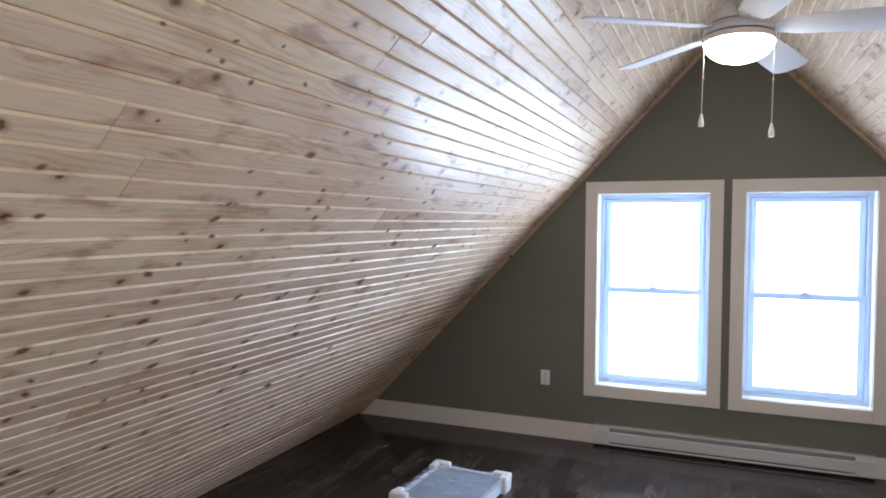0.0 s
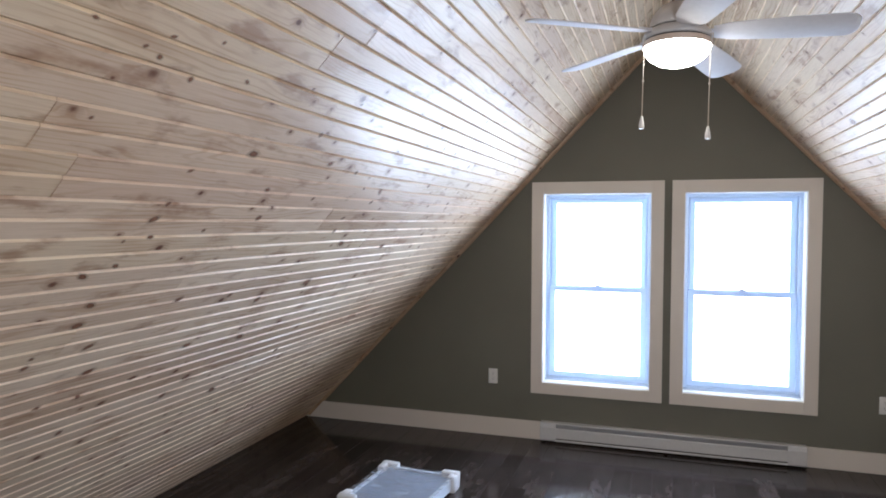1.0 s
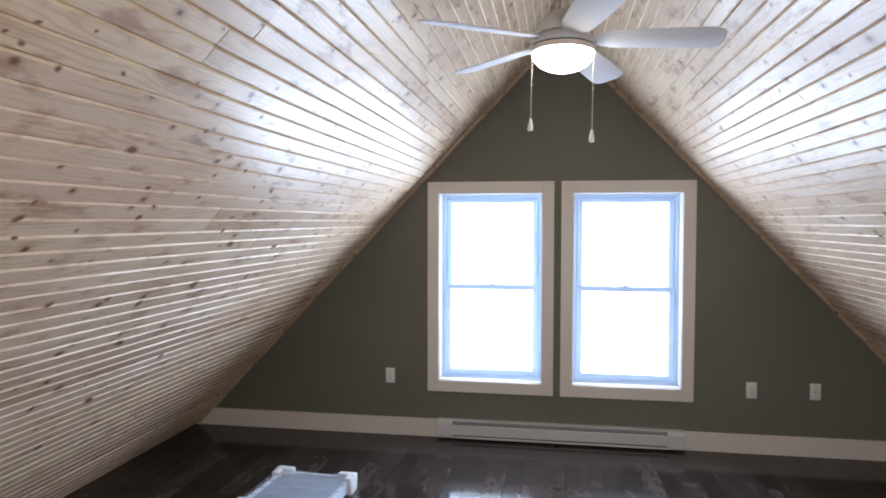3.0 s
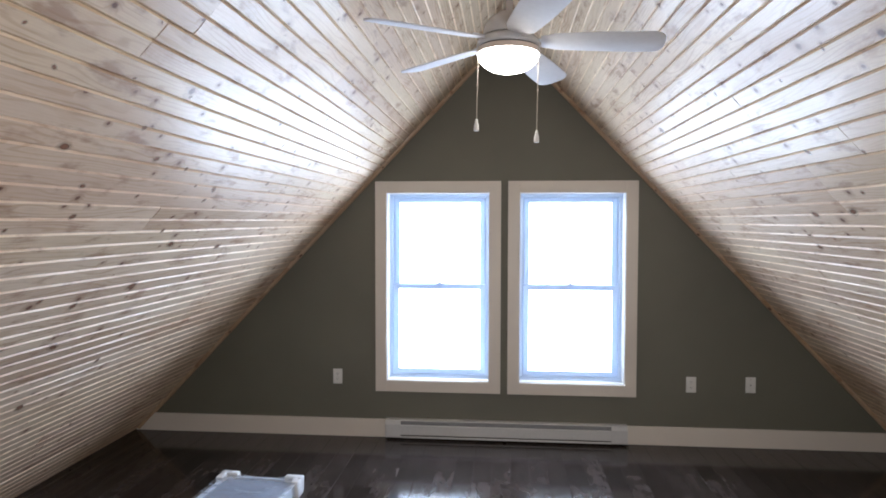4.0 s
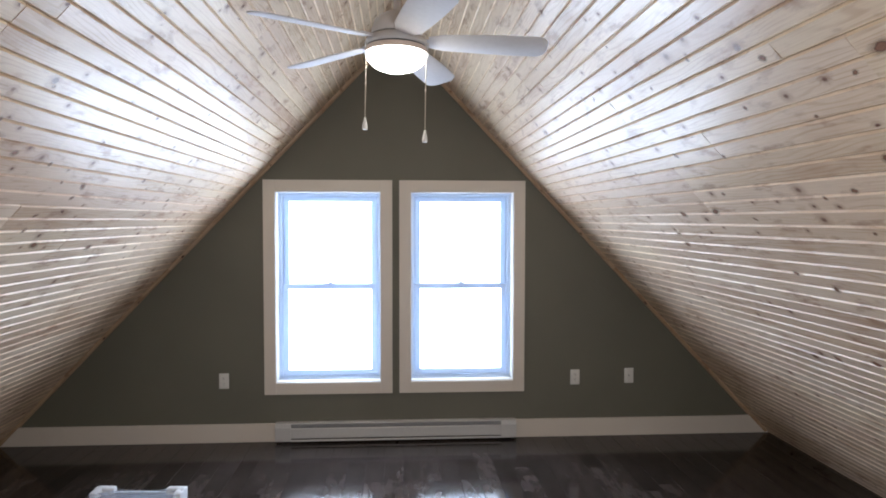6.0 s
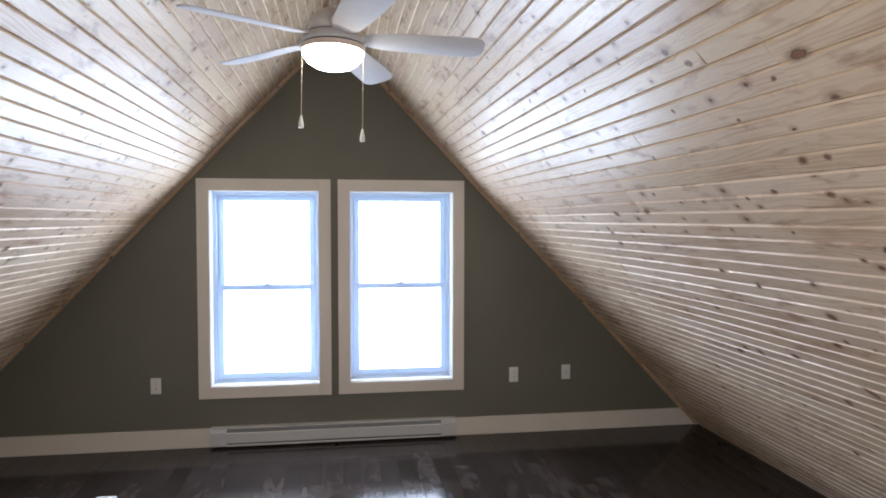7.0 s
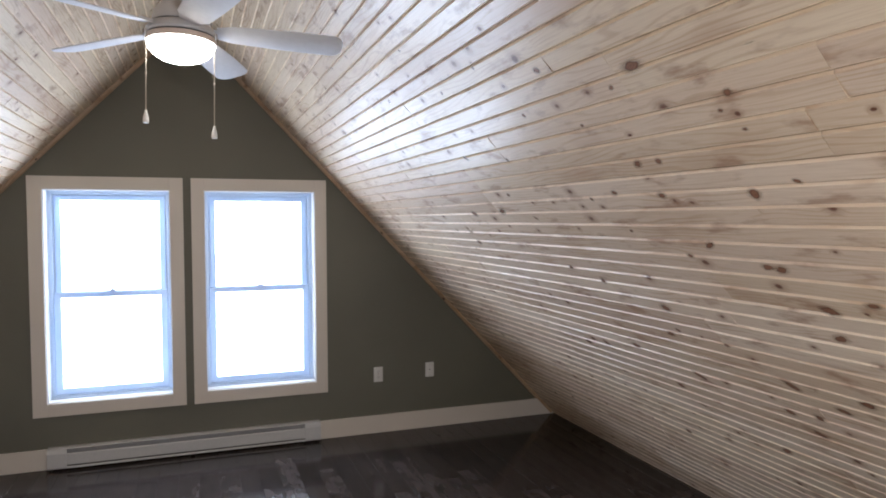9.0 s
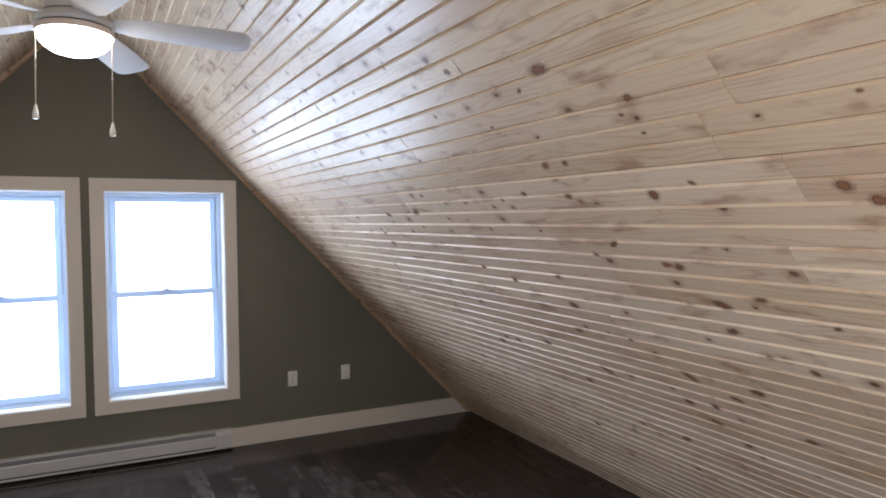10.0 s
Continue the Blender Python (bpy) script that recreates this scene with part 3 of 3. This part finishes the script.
# ---- baseboard heater ----
def baseboard_heater():
    g = GABLE
    ht = thing("baseboard_heater", pose((HEAT_X0 + HEAT_X1) / 2, g, 0), "long white enamelled electric baseboard heater on the gable wall", "heater")
    w = HEAT_X1 - HEAT_X0
    a, b = -w / 2, w / 2
    cap = 0.118
    back = box(a + 0.004, b - 0.004, -0.012, -0.001, 0.018, 0.148, 0.001)
    part("back_plate", back, ENAMEL, ht)
    for x0, x1 in ((a, a + cap), (b - cap, b)):
        prof = [(-0.001, 0.014), (-0.060, 0.014), (-0.067, 0.022), (-0.067, 0.118), (-0.058, 0.143), (-0.046, 0.152), (-0.001, 0.152)]
        bm = prism(prof, "x", x0, x1)
        bmesh.ops.bevel(bm, geom=bm.edges[:], offset=0.002, segments=2, profile=0.5, affect="EDGES")
        part("end_cap", bm, ENAMEL, ht)
    front = prism([(-0.064, 0.038), (-0.0665, 0.044), (-0.0665, 0.110), (-0.062, 0.117), (-0.060, 0.117), (-0.063, 0.108), (-0.063, 0.038)], "x", a + cap, b - cap)
    part("front_panel", front, ENAMEL, ht)
    top = prism([(-0.054, 0.1445), (-0.050, 0.150), (-0.001, 0.152), (-0.001, 0.146), (-0.048, 0.1445)], "x", a + cap, b - cap)
    part("top_panel", top, ENAMEL, ht)
    part("grille", box(a + cap, b - cap, -0.052, -0.046, 0.098, 0.146), SLOT, ht, "dark outlet slot")
    louvre = bmesh.new()
    for z in (0.122, 0.129, 0.136):
        box(a + cap, b - cap, -0.056, -0.050, z, z + 0.0018, 0.0, louvre)
    part("louvre", louvre, SLOT, ht)
    lip = prism([(-0.066, 0.016), (-0.066, 0.027), (-0.063, 0.030), (-0.060, 0.027), (-0.060, 0.016)], "x", a + cap, b - cap)
    part("bottom_lip", lip, ENAMEL, ht)
    # near-black bar puts the shade of the open inlet into colour
    part("inlet_gap", box(a + cap, b - cap, -0.058, -0.052, 0.016, 0.050), HEATER_DARK, ht, "dark bar for the shaded inlet gap")
    for x in (a + 0.02, b - 0.02, 0.0):
        part("foot", box(x - 0.012, x + 0.012, -0.045, -0.010, 0.0, 0.02, 0.001), HEATER_DARK, ht)
    return ht


baseboard_heater()


# ---- wall plates ----
def wall_plate(x, z, kind):
    p = thing("wall_outlet" if kind == "duplex" else "wall_plate", pose(x, GABLE, z),
              "white duplex wall outlet on the olive wall" if kind == "duplex" else "white wall plate with one small jack", "outlet", "wall plates")
    bm = box(-0.0365, 0.0365, -0.0065, -0.0004, -0.059, 0.059, 0.0028)
    part("cover_plate", bm, PLATE, p, smooth=True)
    if kind == "duplex":
        for dz in (-0.0205, 0.0205):
            face = prism([(0.0165 * math.cos(a) * (1.0 if abs(math.sin(a)) < 0.8 else 1.0), dz + max(-0.0135, min(0.0135, 0.0175 * math.sin(a)))) for a in [i * math.tau / 24 for i in range(24)]],
                         "y", -0.0085, -0.006)
            rec = part("receptacle", face, PLATE, p)
            for sx in (-0.0062, 0.0062):
                part("slot", box(sx - 0.0012, sx + 0.0012, -0.0089, -0.0084, dz - 0.001, dz + 0.008), HOLE, rec)
            part("slot", box(-0.0025, 0.0025, -0.0089, -0.0084, dz - 0.0095, dz - 0.005), HOLE, rec)
        part("screw", box(-0.003, 0.003, -0.0082, -0.006, -0.003, 0.003, 0.001), CHAIN, p)
    else:
        part("jack", box(-0.0045, 0.0045, -0.0085, -0.006, -0.0045, 0.0045, 0.001), HOLE, p)
        for dz in (-0.042, 0.042):
            part("screw", box(-0.003, 0.003, -0.0078, -0.006, dz - 0.003, dz + 0.003, 0.001), CHAIN, p)
    return p


wall_plate(-1.306, 0.469, "duplex")
wall_plate(1.376, 0.464, "duplex")
wall_plate(1.804, 0.471, "jack")


# ---- ceiling fan ----
def ceiling_fan():
    """Five-blade fan on a rod from the ridge with a lit bowl and two pull chains. Heights are over the fan's base, the bowl's rim."""
    top = RIDGE_Z - 2.336
    fan = thing("ceiling_fan", pose(-0.001, 2.80, 2.336, -3, 1), "white five-blade ceiling fan with a lit glass bowl under the ridge", "ceiling fan")
    part("light_bowl", lathe([(0.121, 0.0), (0.120, -0.008), (0.113, -0.026), (0.098, -0.043), (0.075, -0.058), (0.045, -0.068), (0.018, -0.073), (0.0, -0.074)], 48), BOWL, fan,
         "glowing frosted glass bowl", smooth=True)
    part("light_rim", lathe([(0.119, -0.004), (0.1235, -0.003), (0.1245, 0.012), (0.122, 0.018), (0.0, 0.018)], 48), FAN_RIM, fan, smooth=True)
    part("shadow_band", lathe([(0.1165, 0.0175), (0.1165, 0.024), (0.0, 0.024)], 48), FAN_BAND, fan, "dark gap ring")
    part("motor_housing", lathe([(0.1, 0.0235), (0.122, 0.0245), (0.1255, 0.031), (0.122, 0.044), (0.112, 0.057), (0.103, 0.063), (0.0, 0.064)], 48), FAN_GREY, fan, smooth=True)
    part("switch_ring", lathe([(0.097, 0.0635), (0.097, 0.067), (0.0, 0.067)], 48), FAN_BAND, fan, "thin dark seam")
    part("upper_housing", lathe([(0.09, 0.0665), (0.101, 0.069), (0.100, 0.090), (0.090, 0.118), (0.069, 0.143), (0.042, 0.160), (0.028, 0.165), (0.0, 0.166)], 48), FAN_GREY, fan, smooth=True)
    part("down_rod", lathe([(0.0, 0.164), (0.0135, 0.164), (0.0135, top - 0.10), (0.0, top - 0.10)], 20), FAN_WHITE, fan, smooth=True)
    part("canopy", lathe([(0.016, top - 0.135), (0.040, top - 0.130), (0.060, top - 0.112), (0.068, top - 0.085), (0.068, top - 0.073), (0.0, top - 0.073)], 32), FAN_WHITE, fan, smooth=True)
    for k in range(5):
        ang = -4 + 72 * k
        # outline of a blade along +x, narrow root and wide rounded tip
        reach_x, corner = 0.465, 0.048
        steps = [0.0, 0.03, 0.06, 0.12, 0.2, 0.3, 0.4, 0.5, 0.6, 0.7, 0.8] + [1 - corner / reach_x * (1 - math.sin(a * math.pi / 18)) for a in range(10)]
        n = len(steps) - 1
        bm = bmesh.new()
        rows = []
        for t in steps:
            half = 0.052 + 0.018 * math.sin(min(t * 1.3, 1.0) * math.pi / 2)
            into = max(0.0, corner - (1 - t) * reach_x)
            half -= corner - math.sqrt(max(0.0, corner ** 2 - into ** 2))
            if t < 0.12:
                half *= 0.72 + 0.28 * t / 0.12
            rows.append((0.125 + t * reach_x, half))
        tilt = radians(-14)
        tv, bv = [], []
        for x, half in rows:
            for store, dz in ((tv, 0.003), (bv, -0.003)):
                line = []
                for c in (-1, -0.94, 0, 0.94, 1):
                    e = dz * (0.35 if abs(c) == 1 else 1.0)
                    y = half * c
                    line.append(bm.verts.new((x, y * math.cos(tilt) - e * math.sin(tilt), 0.050 + y * math.sin(tilt) + e * math.cos(tilt))))
                store.append(line)
        fs = []
        for i in range(n):
            for c in range(4):
                fs.append(bm.faces.new((tv[i][c], tv[i + 1][c], tv[i + 1][c + 1], tv[i][c + 1])))
                fs.append(bm.faces.new((bv[i][c], bv[i][c + 1], bv[i + 1][c + 1], bv[i + 1][c])))
            for c in (0, 4):
                fs.append(bm.faces.new((tv[i][c], bv[i][c], bv[i + 1][c], tv[i + 1][c])))
        for i in (0, n):
            for c in range(4):
                fs.append(bm.faces.new((tv[i][c], tv[i][c + 1], bv[i][c + 1], bv[i][c])))
        bmesh.ops.recalc_face_normals(bm, faces=fs)
        blade = part("blade", bm, FAN_WHITE, fan, smooth=True)
        blade.matrix_basis = pose(0, 0, 0, 0, 0, ang) @ pose(0, 0, 0, 0, 1.6, 0)
        part("blade_arm", box(0.085, 0.165, -0.018, 0.018, 0.053, 0.058, 0.002), FAN_WHITE, blade)
    for x, y, z_end in ((-0.116, -0.052, -0.297), (0.115, -0.052, -0.340)):
        chain = part("pull_chain", lathe([(0.0, 0.03), (0.0016, 0.03), (0.0016, z_end + 0.03), (0.0, z_end + 0.03)], 8, None, x, y), CHAIN, fan, "thin metal pull chain")
        part("chain_fob", lathe([(0.0, z_end + 0.034), (0.004, z_end + 0.032), (0.0055, z_end + 0.022), (0.0095, z_end + 0.006), (0.0105, z_end - 0.006), (0.0095, z_end - 0.014), (0.0, z_end - 0.016)], 16, None, x, y),
             PLATE, chain, "white plastic pull", smooth=True)
        part("connector", lathe([(0.0, z_end * 0.45 + 0.006), (0.0035, z_end * 0.45 + 0.004), (0.0035, z_end * 0.45 - 0.004), (0.0, z_end * 0.45 - 0.006)], 10, None, x, y), CHAIN, chain)
        part("chain_outlet", box(min(x, x * 0.85), max(x, x * 0.85), y - 0.004, y + 0.004, 0.028, 0.036, 0.001), FAN_WHITE, chain)
    return fan


ceiling_fan()


# ---- wrapped panel on the floor ----
def foam_corner(parent, x, y, sx, sy):
    """A moulded foam block that hugs one corner; sx, sy point outwards."""
    bm = bmesh.new()
    ox, oy = x + sx * 0.022, y + sy * 0.022
    box(min(ox, ox - sx * 0.115), max(ox, ox - sx * 0.115), min(oy, oy - sy * 0.05), max(oy, oy - sy * 0.05), 0.0, 0.108, 0.010, bm)
    box(min(ox, ox - sx * 0.05), max(ox, ox - sx * 0.05), min(oy - sy * 0.04, oy - sy * 0.115), max(oy - sy * 0.04, oy - sy * 0.115), 0.0, 0.104, 0.010, bm)
    for v in bm.verts:
        v.co += Vector(noise.noise_vector(v.co * 22 + Vector((x, y, 3)))) * 0.006
    return part("foam_corner", bm, FOAM, parent, "crumpled white foam corner guard", smooth=True)


def wrapped_panel():
    w, l = 0.49, 0.58
    pk = thing("wrapped_panel", pose(-1.53, 3.86, 0, 0, 0, -4), "film-wrapped flat panel with white foam corners lying on the floor", "package")
    a, b = w / 2, l / 2
    part("panel", box(-a + 0.02, a - 0.02, -b + 0.02, b - 0.02, 0.022, 0.070, 0.002), PANEL, pk, "bluish grey panel")
    for x0, x1, y0, y1 in ((-a, -a + 0.022, -b, b), (a - 0.022, a, -b, b), (-a + 0.022, a - 0.022, -b, -b + 0.022), (-a + 0.022, a - 0.022, b - 0.022, b)):
        part("edge_rail", box(x0, x1, y0, y1, 0.015, 0.084, 0.003), EDGE, pk)
    for sx in (-1, 1):
        for sy in (-1, 1):
            foam_corner(pk, sx * a, sy * b, sx, sy)
    # stretched film, sagging between the corners
    bm = bmesh.new()
    n = 26
    grid = []
    for i in range(n + 1):
        row = []
        for k in range(n + 1):
            u, v = i / n * 2 - 1, k / n * 2 - 1
            x, y = u * (a + 0.012), v * (b + 0.012)
            pull = max(abs(u), abs(v))
            z = 0.092 + 0.018 * (abs(u) * abs(v)) ** 2 - 0.006 * (1 - pull)
            inward_pull = 0.022 * (1 - abs(u) ** 2) if abs(v) == 1 else 0
            y -= inward_pull * (1 if v > 0 else -1) if abs(v) == 1 else 0
            z += noise.noise(Vector((x * 22, y * 8, 1))) * 0.0035 + noise.noise(Vector((x * 60, y * 25, 5))) * 0.0014
            row.append(bm.verts.new((x, y, z)))
        grid.append(row)
    for i in range(n):
        for k in range(n):
            bm.faces.new((grid[i][k], grid[i + 1][k], grid[i + 1][k + 1], grid[i][k + 1]))
    part("film", bm, FILM, pk, "wrinkled clear plastic film", smooth=True)
    return pk


wrapped_panel()


# ---- outside ----
yard = part("ground", box(-400, 400, -400, 400, -3.2, -3.0), plain("snowy_ground", (0.7, 0.72, 0.75), 0.8))
tagged(yard, "pale snowy ground outside the windows", "ground", kind="structure")

# ---- floor ----
reach = RIDGE_Z / SL
fl = part("floor", box(RIDGE_X - reach - 0.1, RIDGE_X + reach + 0.1, REAR - 0.19, GABLE + 0.20, -0.16, -0.0165), SUBFLOOR)
tagged(fl, "dark brown glossy hardwood plank floor", "floor", kind="structure")
PLANK_W, NEAR_Y = 0.125, 2.65
plank_meshes = {}


def plank_mesh(length):
    key = round(length, 3)
    if key not in plank_meshes:
        bm = prism([(-PLANK_W / 2 + 0.0002, -0.016), (PLANK_W / 2 - 0.0002, -0.016), (PLANK_W / 2 - 0.0002, -0.0011), (PLANK_W / 2 - 0.0016, 0.0),
                    (-PLANK_W / 2 + 0.0016, 0.0), (-PLANK_W / 2 + 0.0002, -0.0011)], "y", 0.0004, key - 0.0004)
        plank_meshes[key] = mesh_of(bm, "plank", OAK)
    return plank_meshes[key]


def floor_planks():
    rng = random.Random(21)
    lengths = (0.35, 0.5, 0.65, 0.8, 0.95, 1.1)
    far = bmesh.new()
    count = int(reach * 2 / PLANK_W) + 1
    for i in range(count):
        x = RIDGE_X - reach + (i + 0.5) * PLANK_W
        y = GABLE
        y -= rng.choice((0.15, 0.25, 0.35, 0.5, 0.65, 0.8))
        first = GABLE - y
        ob = new("plank", plank_mesh(first))
        ob.parent = fl
        ob.location = (x, y, 0)
        while y > NEAR_Y:
            ln = rng.choice(lengths)
            y -= ln
            ob = new("plank", plank_mesh(ln))
            ob.parent = fl
            ob.location = (x, y, rng.uniform(-0.0003, 0.0))
        while y > REAR + 0.05:
            ln = min(rng.choice(lengths), y - REAR)
            y -= ln
            prism([(x - PLANK_W / 2 + 0.0002, -0.016), (x + PLANK_W / 2 - 0.0002, -0.016), (x + PLANK_W / 2 - 0.0002, -0.0011),
                   (x + PLANK_W / 2 - 0.0016, 0.0), (x - PLANK_W / 2 + 0.0016, 0.0), (x - PLANK_W / 2 + 0.0002, -0.0011)], "y", y + 0.0004, y + ln - 0.0004, far)
    rest = part("planks", far, OAK_FAR, fl)
    tagged(rest, "dark brown hardwood planks", kind="stuff")


floor_planks()
